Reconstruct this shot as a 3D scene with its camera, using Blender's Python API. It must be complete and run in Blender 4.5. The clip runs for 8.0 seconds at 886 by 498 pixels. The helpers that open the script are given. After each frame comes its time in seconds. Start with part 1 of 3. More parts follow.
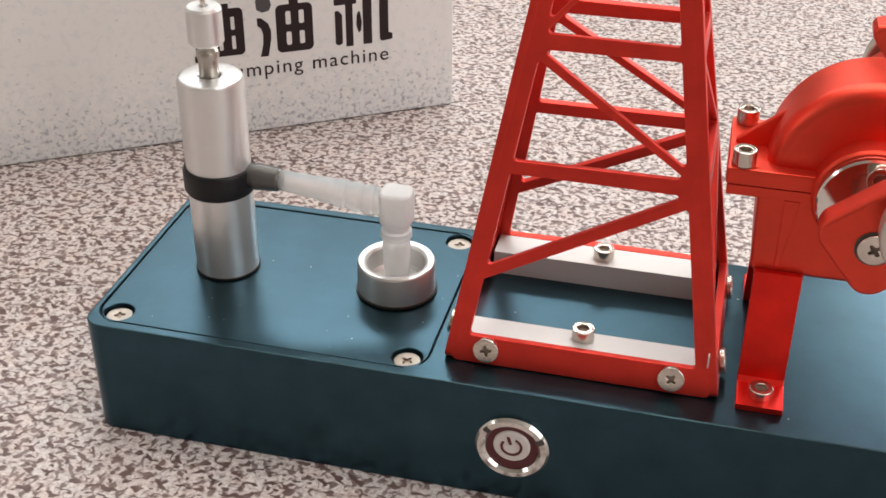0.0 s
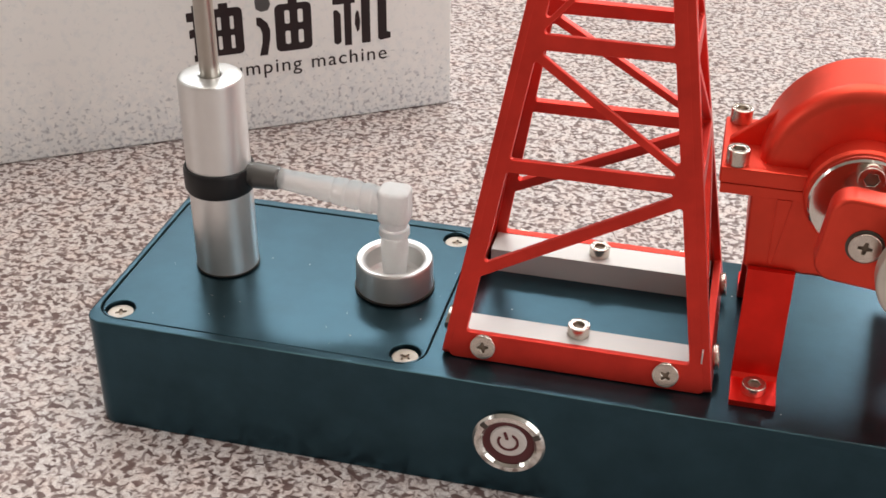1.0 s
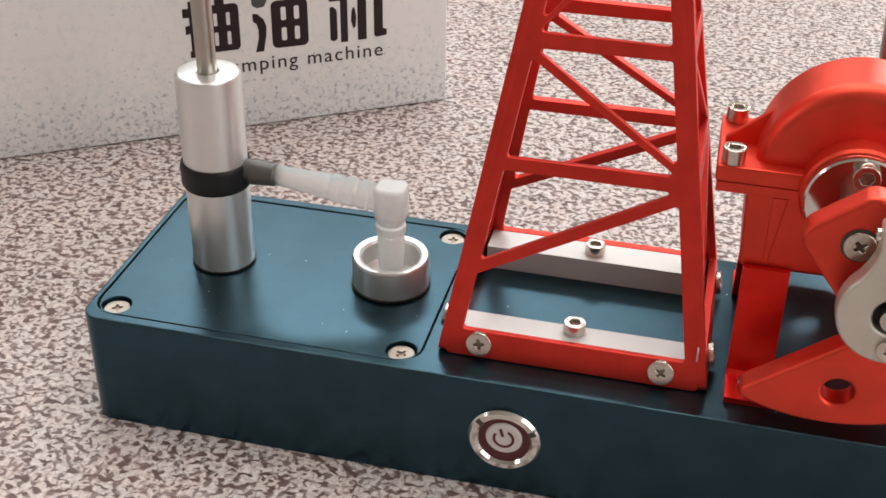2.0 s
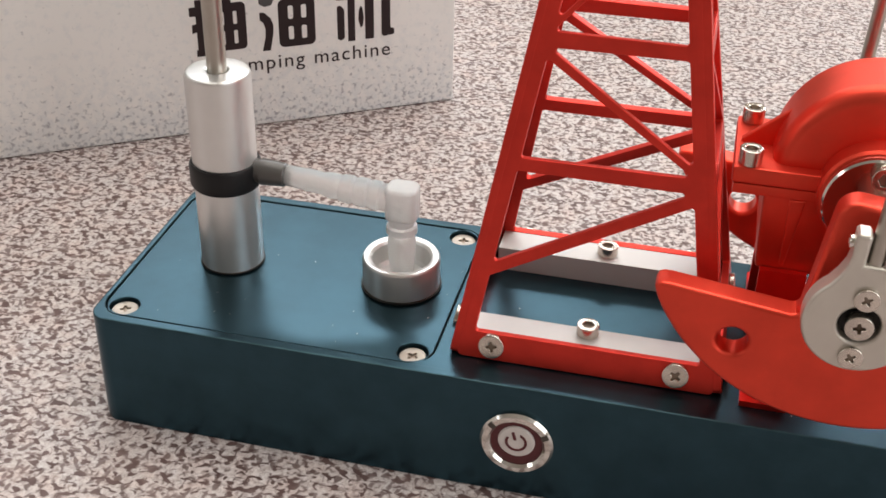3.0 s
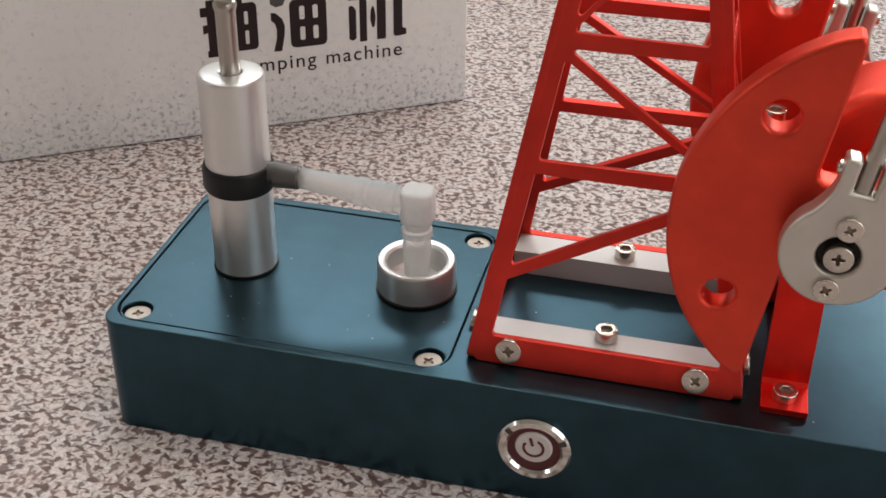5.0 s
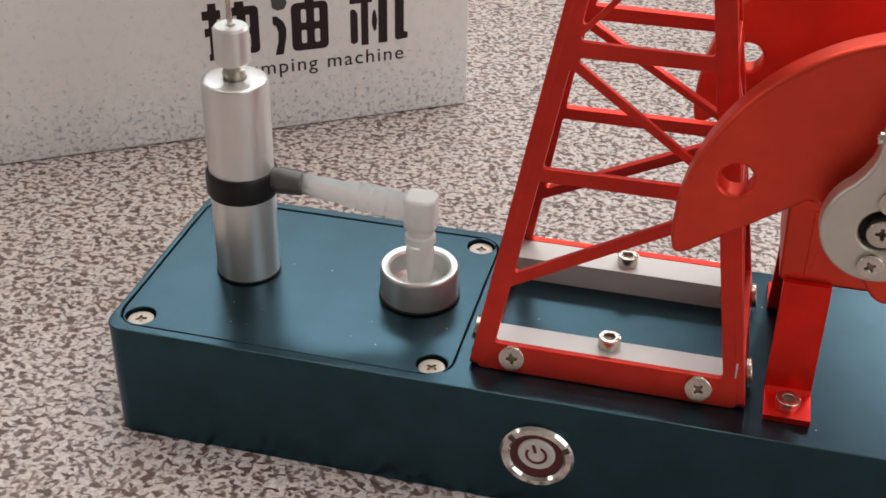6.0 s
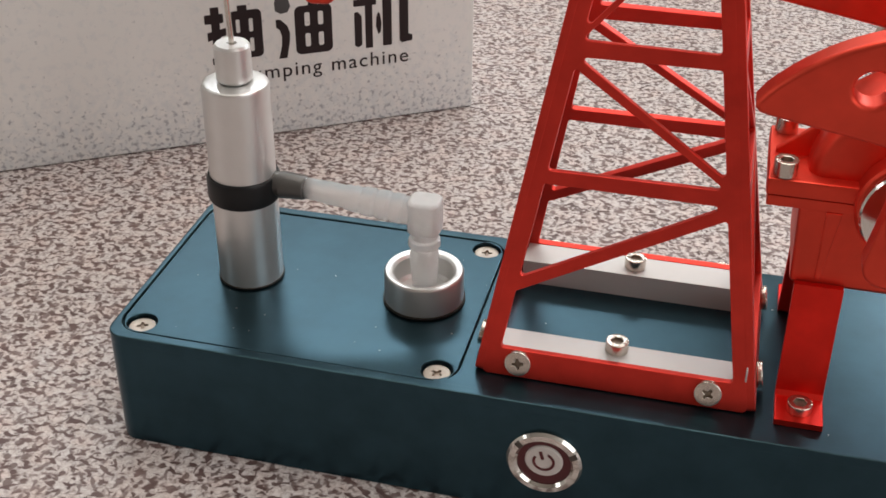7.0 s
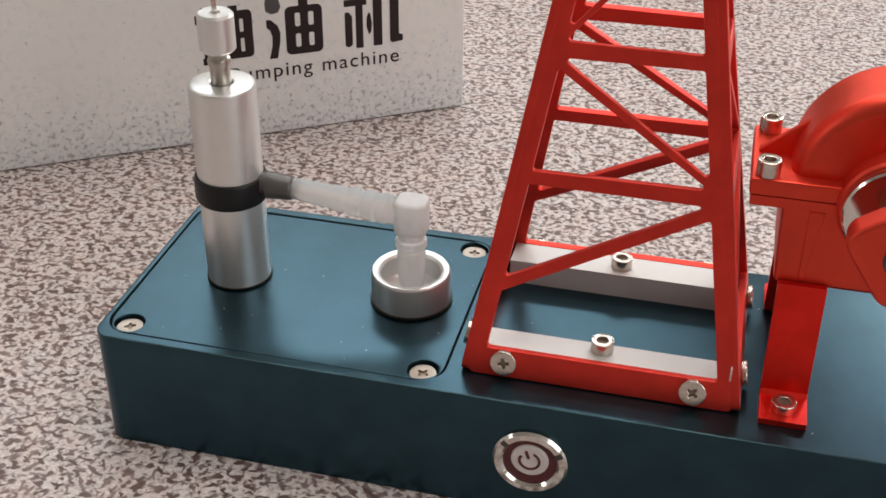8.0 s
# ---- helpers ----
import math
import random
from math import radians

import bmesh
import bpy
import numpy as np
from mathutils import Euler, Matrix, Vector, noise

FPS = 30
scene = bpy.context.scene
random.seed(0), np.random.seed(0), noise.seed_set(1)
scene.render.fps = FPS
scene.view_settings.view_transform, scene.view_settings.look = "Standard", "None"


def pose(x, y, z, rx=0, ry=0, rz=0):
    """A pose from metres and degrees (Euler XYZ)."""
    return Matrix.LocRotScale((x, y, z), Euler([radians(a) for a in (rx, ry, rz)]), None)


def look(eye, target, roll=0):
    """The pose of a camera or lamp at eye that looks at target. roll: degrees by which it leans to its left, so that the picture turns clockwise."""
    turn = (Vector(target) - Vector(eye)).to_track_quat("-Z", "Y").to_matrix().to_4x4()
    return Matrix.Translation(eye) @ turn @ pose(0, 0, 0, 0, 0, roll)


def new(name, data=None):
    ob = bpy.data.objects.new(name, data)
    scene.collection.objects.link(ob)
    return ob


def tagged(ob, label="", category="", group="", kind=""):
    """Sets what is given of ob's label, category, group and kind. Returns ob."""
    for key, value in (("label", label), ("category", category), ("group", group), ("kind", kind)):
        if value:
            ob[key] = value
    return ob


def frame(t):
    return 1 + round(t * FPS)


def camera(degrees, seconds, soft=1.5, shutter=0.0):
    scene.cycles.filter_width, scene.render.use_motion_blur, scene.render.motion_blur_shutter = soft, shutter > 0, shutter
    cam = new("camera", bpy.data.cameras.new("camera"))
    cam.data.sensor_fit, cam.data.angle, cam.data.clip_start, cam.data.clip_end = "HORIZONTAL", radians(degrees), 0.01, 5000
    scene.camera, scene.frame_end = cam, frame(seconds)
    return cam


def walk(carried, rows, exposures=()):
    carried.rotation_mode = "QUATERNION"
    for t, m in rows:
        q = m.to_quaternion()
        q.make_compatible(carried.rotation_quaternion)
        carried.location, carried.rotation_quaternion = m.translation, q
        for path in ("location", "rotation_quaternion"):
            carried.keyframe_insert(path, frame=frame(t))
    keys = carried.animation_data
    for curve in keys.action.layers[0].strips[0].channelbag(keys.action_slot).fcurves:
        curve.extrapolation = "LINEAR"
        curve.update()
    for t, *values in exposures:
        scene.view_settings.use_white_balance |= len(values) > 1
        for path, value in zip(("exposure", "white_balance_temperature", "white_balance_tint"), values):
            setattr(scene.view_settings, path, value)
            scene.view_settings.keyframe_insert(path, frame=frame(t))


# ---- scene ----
cam = camera(39.83, 8.0, 1.65)
PATH = [
    (0, (0.13771, -0.20656, 0.19707), (0.07723, 0.04098, 0.03876), 0.531),
    (0.5, (0.13684, -0.20917, 0.20024), (0.07841, 0.03808, 0.04070), 0.892),
    (1, (0.13859, -0.20927, 0.19903), (0.07858, 0.03800, 0.04010), 0.582),
    (1.5, (0.13854, -0.21029, 0.19968), (0.07960, 0.03695, 0.04031), 0.818),
    (3, (0.13454, -0.20819, 0.19817), (0.07649, 0.03912, 0.03857), 1.170),
    (3.5, (0.13212, -0.20722, 0.19790), (0.07423, 0.04009, 0.03826), 1.224),
    (4, (0.13022, -0.20636, 0.19598), (0.07203, 0.04119, 0.03682), 1.252),
    (4.5, (0.13191, -0.20563, 0.19636), (0.07188, 0.04124, 0.03683), 0.788),
    (6, (0.12986, -0.20508, 0.19919), (0.07126, 0.04163, 0.03888), 1.193),
    (6.5, (0.12866, -0.20356, 0.19793), (0.06938, 0.04344, 0.03831), 1.002),
    (7, (0.13033, -0.20147, 0.19699), (0.06916, 0.04516, 0.03752), 0.482),
    (7.5, (0.13111, -0.20169, 0.19651), (0.07056, 0.04526, 0.03729), 0.694),
    (8, (0.13330, -0.20130, 0.19769), (0.07237, 0.04524, 0.03798), 0.397),
]
EXPOSURES = [(0.0, -0.03), (1.5, -0.08), (3.0, -0.13), (3.5, -0.14), (4.0, -0.35), (4.5, -0.43), (6.0, -0.44), (7.0, -0.42), (8.0, -0.34)]
walk(cam, [(t, look(eye, target, roll)) for t, eye, target, roll in PATH], EXPOSURES)

# ---- light: a closed room with windows behind and beside the table and a ceiling panel ----
world = bpy.data.worlds.new("room_air")
world.use_nodes = True
world.node_tree.nodes["Background"].inputs[0].default_value = (0.05, 0.05, 0.05, 1)
scene.world = world


def area_lamp(name, m, sx, sy, watts, colour):
    data = bpy.data.lights.new(name, "AREA")
    data.shape, data.size, data.size_y, data.energy, data.color = "RECTANGLE", sx, sy, watts, colour
    ob = new(name, data)
    ob.matrix_world = m
    return ob


area_lamp("window_daylight", look((-0.60, 1.98, 1.58), (-0.55, 0, 1.3)), 1.35, 0.27, 15, (0.94, 0.97, 1.0))
area_lamp("window_daylight", look((1.00, 1.98, 1.09), (0.95, 0, 0.9)), 1.05, 0.24, 22, (0.93, 0.97, 1.0))
area_lamp("side_window_daylight", look((1.98, -0.75, 0.95), (0.1, -0.2, 0.4)), 2.1, 1.4, 30, (0.98, 0.97, 0.96))
area_lamp("small_window_daylight", look((-1.98, -1.2, 0.98), (0.1, 0, 0.2)), 0.62, 0.52, 5, (0.98, 0.97, 0.96))
area_lamp("ceiling_panel_light", pose(0.25, 0.5, 1.72), 1.6, 1.6, 34, (1.0, 0.935, 0.86))

# ---- materials ----


def material(name):
    m = bpy.data.materials.new(name)
    m.use_nodes = True
    return m, m.node_tree.nodes, m.node_tree.links, m.node_tree.nodes["Principled BSDF"]


def noise_node(nodes, links, scale, detail=3.0, rough=0.55, distort=0.0, stretch=None):
    tc = nodes.new("ShaderNodeTexCoord")
    n = nodes.new("ShaderNodeTexNoise")
    n.inputs["Scale"].default_value, n.inputs["Detail"].default_value = scale, detail
    n.inputs["Roughness"].default_value, n.inputs["Distortion"].default_value = rough, distort
    if stretch:
        mp = nodes.new("ShaderNodeMapping")
        mp.inputs["Scale"].default_value = stretch
        links.new(tc.outputs["Object"], mp.inputs["Vector"])
        links.new(mp.outputs["Vector"], n.inputs["Vector"])
    else:
        links.new(tc.outputs["Object"], n.inputs["Vector"])
    return n


def ramp(nodes, links, source, stops):
    r = nodes.new("ShaderNodeValToRGB")
    e = r.color_ramp.elements
    while len(e) < len(stops):
        e.new(0.5)
    for el, (p, c) in zip(e, stops):
        el.position, el.color = p, (*c, 1) if len(c) == 3 else c
    links.new(source, r.inputs["Fac"])
    return r


def mixed(nodes, links, fac, a, b):
    m = nodes.new("ShaderNodeMix")
    m.data_type = "RGBA"
    for sock, v in ((m.inputs[0], fac), (m.inputs[6], a), (m.inputs[7], b)):
        if isinstance(v, tuple):
            sock.default_value = (*v, 1)
        elif isinstance(v, (int, float)):
            sock.default_value = v
        else:
            links.new(v, sock)
    return m.outputs[2]


def coated(name, colour, metal, rough, grain=900.0, relief=0.02, blotch=0.12, coat=0.0, stretch=None, specular=0.5):
    """Metal, plastic or paint with grain at two scales in colour, roughness and relief."""
    m, nodes, links, b = material(name)
    fine = noise_node(nodes, links, grain, 2.0, 0.5, 0.0, stretch)
    wide = noise_node(nodes, links, grain / 25, 4.0)
    dark = tuple(c * (1 - blotch) for c in colour)
    pale = tuple(min(1.0, c * (1 + blotch)) for c in colour)
    r = ramp(nodes, links, wide.outputs["Fac"], [(0.3, dark), (0.7, pale)])
    links.new(r.outputs["Color"], b.inputs["Base Color"])
    k = nodes.new("ShaderNodeMapRange")
    k.inputs["To Min"].default_value, k.inputs["To Max"].default_value = rough * 0.85, min(1.0, rough * 1.15)
    links.new(wide.outputs["Fac"], k.inputs["Value"])
    links.new(k.outputs["Result"], b.inputs["Roughness"])
    bump = nodes.new("ShaderNodeBump")
    bump.inputs["Strength"].default_value, bump.inputs["Distance"].default_value = relief * 5, 0.00005
    links.new(fine.outputs["Fac"], bump.inputs["Height"])
    links.new(bump.outputs["Normal"], b.inputs["Normal"])
    b.inputs["Metallic"].default_value = metal
    b.inputs["Coat Weight"].default_value = coat
    b.inputs["Coat Roughness"].default_value = 0.3
    b.inputs["Specular IOR Level"].default_value = specular
    return m


TEAL = coated("teal_anodised_aluminium", (0.034, 0.074, 0.097), 0.95, 0.30, 2500, 0.02, specular=0.3)
TEAL_WORN = coated("worn_teal_edge", (0.042, 0.085, 0.10), 0.9, 0.45, 1500, 0.1, 0.6)
RED = coated("red_anodised_aluminium", (0.70, 0.051, 0.036), 0.85, 0.44, 2500, 0.03)
RED_CAST = coated("red_painted_casting", (0.78, 0.073, 0.043), 0.87, 0.42, 1800, 0.04)
RED_STRAP = coated("bright_red_anodised_strap", (0.80, 0.030, 0.020), 0.9, 0.40, 2500, 0.03)
ALU = coated("satin_aluminium", (0.75, 0.75, 0.74), 0.80, 0.32, 3000, 0.004, 0.03)
ALU_BAR = coated("bead_blasted_aluminium", (0.64, 0.63, 0.62), 0.45, 0.55, 3000, 0.05, 0.03)
CHROME = coated("polished_steel", (0.74, 0.72, 0.68), 1.0, 0.13, 3000, 0.01, 0.04)
DULL_STEEL = coated("dull_plated_steel", (0.42, 0.37, 0.32), 1.0, 0.42, 3000, 0.06, 0.2)
NICKEL = coated("nickel_plated_steel", (0.64, 0.59, 0.53), 1.0, 0.26, 3000, 0.06, 0.2)
BRUSHED = coated("turned_stainless_steel", (0.46, 0.43, 0.385), 1.0, 0.3, 3000, 0.02, 0.05)
SANDED = coated("sanded_steel", (0.64, 0.61, 0.555), 0.85, 0.42, 3000, 0.03, 0.05)
RECESS = coated("driver_recess", (0.30, 0.245, 0.20), 0.9, 0.45, 2500, 0.05)
RUBBER = coated("black_rubber", (0.010, 0.010, 0.011), 0.0, 0.42, 2500, 0.05, specular=0.3)
GREY_RUBBER = coated("grey_plastic_nozzle", (0.08, 0.076, 0.073), 0.0, 0.3, 2500, 0.05)
DARK = coated("dark_recess", (0.11, 0.10, 0.09), 0.85, 0.42, 2500, 0.05)
BLACK = coated("gap_black", (0.02, 0.018, 0.016), 0.4, 0.5, 2500, 0.05)
MAROON = coated("maroon_button_plastic", (0.09, 0.012, 0.016), 0.0, 0.35, 2500, 0.03)
WHITE_PLASTIC = coated("off_white_button_plastic", (0.62, 0.58, 0.56), 0.0, 0.35, 2500, 0.03)
INK = coated("dark_brown_printing_ink", (0.024, 0.014, 0.015), 0.0, 0.5, 2500, 0.02, specular=0.25)
PLASTER = coated("plain_wall_paint", (0.62, 0.60, 0.57), 0.0, 0.8, 60, 0.1, 0.05)
FLOORING = coated("plain_floor_covering", (0.28, 0.22, 0.17), 0.0, 0.6, 60, 0.1, 0.1)


def silicone(name, clear):
    m, nodes, links, b = material(name)
    wide = noise_node(nodes, links, 160, 3.0)
    r = ramp(nodes, links, wide.outputs["Fac"], [(0.3, (0.88, 0.89, 0.89)), (0.7, (0.96, 0.965, 0.96))])
    links.new(r.outputs["Color"], b.inputs["Base Color"])
    b.inputs["Roughness"].default_value = 0.34
    lumps = noise_node(nodes, links, 420, 2.0, 0.5)
    bump = nodes.new("ShaderNodeBump")
    bump.inputs["Strength"].default_value, bump.inputs["Distance"].default_value = 0.5, 0.0006
    links.new(lumps.outputs["Fac"], bump.inputs["Height"])
    links.new(bump.outputs["Normal"], b.inputs["Normal"])
    b.inputs["Transmission Weight"].default_value = clear
    b.inputs["IOR"].default_value = 1.18
    b.inputs["Coat Weight"].default_value = 0.15
    b.inputs["Coat Roughness"].default_value = 0.15
    b.inputs["Subsurface Weight"].default_value = 0.8
    b.inputs["Subsurface Radius"].default_value = (0.004, 0.004, 0.004)
    b.inputs["Subsurface Scale"].default_value = 1.0
    return m


SILICONE = silicone("milky_silicone", 0.46)
CLEAR_HOSE = silicone("translucent_silicone", 0.72)


def laminate():
    """Pale pinkish laminate with dark wormy flecks."""
    m, nodes, links, b = material("speckled_laminate")
    tone = noise_node(nodes, links, 120, 3.0, 0.6)
    soft = noise_node(nodes, links, 700, 2.0, 0.6, 0.4)
    ground = ramp(nodes, links, soft.outputs["Fac"], [(0.3, (0.415, 0.35, 0.335)), (0.5, (0.565, 0.508, 0.495)), (0.75, (0.685, 0.645, 0.635))])
    fleck = ramp(nodes, links, tone.outputs["Fac"], [(0.3, (0.072, 0.037, 0.034)), (0.5, (0.118, 0.072, 0.067)), (0.72, (0.22, 0.163, 0.158))])
    # flecks: two sets of stretched blotches that lie across each other, joined by thin curls
    worm = noise_node(nodes, links, 560, 0.5, 0.45, 0.55, (0.78, 1.12, 1.0))
    cross = noise_node(nodes, links, 560, 0.5, 0.45, 0.55, (1.15, 0.8, 1.0))
    curl = noise_node(nodes, links, 420, 0.3, 0.4, 0.8)
    layers = [ramp(nodes, links, worm.outputs["Fac"], [(0.512, (0, 0, 0)), (0.62, (1, 1, 1))]),
              ramp(nodes, links, cross.outputs["Fac"], [(0.535, (0, 0, 0)), (0.655, (0.85, 0.85, 0.85))]),
              ramp(nodes, links, curl.outputs["Fac"], [(0.46, (0, 0, 0)), (0.495, (0.42, 0.42, 0.42)), (0.53, (0, 0, 0))])]
    sum_socket = layers[0].outputs["Color"]
    for layer in layers[1:]:
        lighten = nodes.new("ShaderNodeMix")
        lighten.data_type, lighten.blend_type = "RGBA", "LIGHTEN"
        lighten.inputs[0].default_value = 1.0
        links.new(sum_socket, lighten.inputs[6])
        links.new(layer.outputs["Color"], lighten.inputs[7])
        sum_socket = lighten.outputs[2]
    hue = noise_node(nodes, links, 140, 2.0, 0.5)
    cast = ramp(nodes, links, hue.outputs["Fac"], [(0.32, (1.0, 0.945, 0.92)), (0.5, (0.97, 0.97, 0.965)), (0.68, (0.96, 0.985, 1.0))])
    tint = nodes.new("ShaderNodeMix")
    tint.data_type, tint.blend_type = "RGBA", "MULTIPLY"
    tint.inputs[0].default_value = 1.0
    links.new(mixed(nodes, links, sum_socket, ground.outputs["Color"], fleck.outputs["Color"]), tint.inputs[6])
    links.new(cast.outputs["Color"], tint.inputs[7])
    links.new(tint.outputs[2], b.inputs["Base Color"])
    b.inputs["Roughness"].default_value = 0.5
    b.inputs["Specular IOR Level"].default_value = 0.5
    bump = nodes.new("ShaderNodeBump")
    bump.inputs["Strength"].default_value, bump.inputs["Distance"].default_value = 0.15, 0.0002
    links.new(worm.outputs["Fac"], bump.inputs["Height"])
    links.new(bump.outputs["Normal"], b.inputs["Normal"])
    return m


LAMINATE = laminate()


def printed_card():
    """White laminated card, printed with grey-blue specks that thin out upwards."""
    m, nodes, links, b = material("printed_white_card")
    tc = nodes.new("ShaderNodeTexCoord")
    sep = nodes.new("ShaderNodeSeparateXYZ")
    links.new(tc.outputs["Object"], sep.inputs[0])
    speck = noise_node(nodes, links, 640, 1.2, 0.5, 0.35)
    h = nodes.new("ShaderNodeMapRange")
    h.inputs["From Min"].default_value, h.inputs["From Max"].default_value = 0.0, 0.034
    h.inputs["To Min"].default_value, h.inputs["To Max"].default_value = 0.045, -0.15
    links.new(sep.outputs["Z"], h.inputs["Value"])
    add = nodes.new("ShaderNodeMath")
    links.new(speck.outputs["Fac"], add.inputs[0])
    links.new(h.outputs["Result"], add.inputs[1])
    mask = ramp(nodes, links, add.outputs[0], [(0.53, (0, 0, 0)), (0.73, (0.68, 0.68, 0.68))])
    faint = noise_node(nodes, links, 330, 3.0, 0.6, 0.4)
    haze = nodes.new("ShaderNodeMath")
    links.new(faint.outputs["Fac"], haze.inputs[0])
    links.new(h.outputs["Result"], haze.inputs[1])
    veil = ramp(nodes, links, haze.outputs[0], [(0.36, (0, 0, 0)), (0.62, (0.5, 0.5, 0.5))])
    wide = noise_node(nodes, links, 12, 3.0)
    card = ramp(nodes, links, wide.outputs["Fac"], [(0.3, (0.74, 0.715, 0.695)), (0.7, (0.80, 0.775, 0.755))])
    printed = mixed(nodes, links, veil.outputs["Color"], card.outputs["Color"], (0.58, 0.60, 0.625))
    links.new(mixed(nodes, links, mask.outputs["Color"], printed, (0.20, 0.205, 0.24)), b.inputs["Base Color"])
    b.inputs["Roughness"].default_value = 0.3
    return m


CARD = printed_card()

# ---- shape helpers ----


def linked(name, me, mat, parent, label="", smooth=30):
    me.materials.append(mat)
    me.polygons.foreach_set("use_smooth", [True] * len(me.polygons))
    me.set_sharp_from_angle(angle=radians(smooth or 30))
    ob = new(name, me)
    ob.parent = parent
    if smooth:
        w = ob.modifiers.new("even_normals", "WEIGHTED_NORMAL")
        w.keep_sharp, w.weight = True, 80
    return tagged(ob, label)


def part(name, bm, mat, parent, label="", smooth=30):
    bmesh.ops.recalc_face_normals(bm, faces=bm.faces)
    me = bpy.data.meshes.new(name)
    bm.to_mesh(me)
    bm.free()
    return linked(name, me, mat, parent, label, smooth)


def thing(name, label, category, m=Matrix(), group="", kind=""):
    ob = new(name)
    ob.matrix_world = m
    return tagged(ob, label, category, group, kind)


def lathe(profile, n=48, m=Matrix(), closed=False):
    """A turned solid: (radius, height) pairs from the bottom to the top."""
    bm = bmesh.new()
    rings = []
    for r, z in profile:
        if r < 1e-7:
            rings.append([bm.verts.new(m @ Vector((0, 0, z)))])
        else:
            rings.append([bm.verts.new(m @ Vector((r * math.cos(2 * math.pi * i / n), r * math.sin(2 * math.pi * i / n), z))) for i in range(n)])
    pairs = list(zip(rings, rings[1:])) + ([(rings[-1], rings[0])] if closed else [])
    for a, b in pairs:
        for i in range(n):
            j = (i + 1) % n
            if len(a) == 1 and len(b) == 1:
                continue
            if len(a) == 1:
                bm.faces.new((a[0], b[i], b[j]))
            elif len(b) == 1:
                bm.faces.new((a[i], a[j], b[0]))
            else:
                bm.faces.new((a[i], a[j], b[j], b[i]))
    return bm


def plate(loops, depth, bevel, m=Matrix(), segments=2):
    """A flat sheet from closed outlines in x, y (the inner ones are holes), of that depth from z = 0 up, with rounded edges."""
    cu = bpy.data.curves.new("outline", "CURVE")
    cu.dimensions, cu.fill_mode = "2D", "BOTH"
    cu.extrude, cu.bevel_depth, cu.bevel_resolution, cu.offset = depth / 2 - bevel, bevel, segments, -bevel
    for k, loop in enumerate(loops):
        area = sum(a[0] * b[1] - a[1] * b[0] for a, b in zip(loop, loop[1:] + loop[:1]))
        if (area > 0) == (k > 0):
            loop = loop[::-1]
        s = cu.splines.new("POLY")
        s.points.add(len(loop) - 1)
        for p, (x, y) in zip(s.points, loop):
            p.co = (x, y, 0, 1)
        s.use_cyclic_u = True
    ob = bpy.data.objects.new("outline", cu)
    scene.collection.objects.link(ob)
    bpy.context.view_layer.update()
    me = bpy.data.meshes.new_from_object(ob.evaluated_get(bpy.context.evaluated_depsgraph_get()))
    bpy.data.objects.remove(ob)
    bpy.data.curves.remove(cu)
    bm = bmesh.new()
    bm.from_mesh(me)
    bpy.data.meshes.remove(me)
    bmesh.ops.remove_doubles(bm, verts=bm.verts, dist=1e-6)
    bmesh.ops.transform(bm, matrix=m @ Matrix.Translation((0, 0, depth / 2)), verts=bm.verts)
    return bm


def joined(*bms):
    bm = bms[0]
    for other in bms[1:]:
        me = bpy.data.meshes.new("joint")
        other.to_mesh(me)
        other.free()
        bm.from_mesh(me)
        bpy.data.meshes.remove(me)
    return bm


def circle(cx, cy, r, n=32):
    return [(cx + r * math.cos(2 * math.pi * i / n), cy + r * math.sin(2 * math.pi * i / n)) for i in range(n)]


def rounded(points, radii, n=5):
    """A polygon with its corners rounded; radii: one number, or one for each corner."""
    out = []
    k = len(points)
    if not isinstance(radii, (list, tuple)):
        radii = [radii] * k
    for i in range(k):
        p, a, b = Vector(points[i]), Vector(points[i - 1]), Vector(points[(i + 1) % k])
        u, v = (a - p).normalized(), (b - p).normalized()
        half = math.acos(max(-1, min(1, u.dot(v)))) / 2
        r = min(radii[i], 0.45 * min((a - p).length, (b - p).length) * math.tan(half))
        if r < 1e-6 or half > 1.55:
            out.append(tuple(p))
            continue
        d = r / math.tan(half)
        c = p + (u + v).normalized() * (r / math.sin(half))
        s, e = p + u * d - c, p + v * d - c
        turn = math.atan2(s.x * e.y - s.y * e.x, s.dot(e))
        for q in range(n + 1):
            w = turn * q / n
            out.append((c.x + s.x * math.cos(w) - s.y * math.sin(w), c.y + s.x * math.sin(w) + s.y * math.cos(w)))
    return out


def box(x0, x1, y0, y1, z0, z1, bevel=0.0, m=Matrix()):
    bm = bmesh.new()
    bmesh.ops.create_cube(bm, size=1)
    bmesh.ops.transform(bm, matrix=m @ Matrix.Translation(((x0 + x1) / 2, (y0 + y1) / 2, (z0 + z1) / 2)) @ Matrix.Diagonal((x1 - x0, y1 - y0, z1 - z0, 1)), verts=bm.verts)
    if bevel:
        bmesh.ops.bevel(bm, geom=bm.edges[:], offset=bevel, segments=2, affect="EDGES", profile=0.5)
    return bm


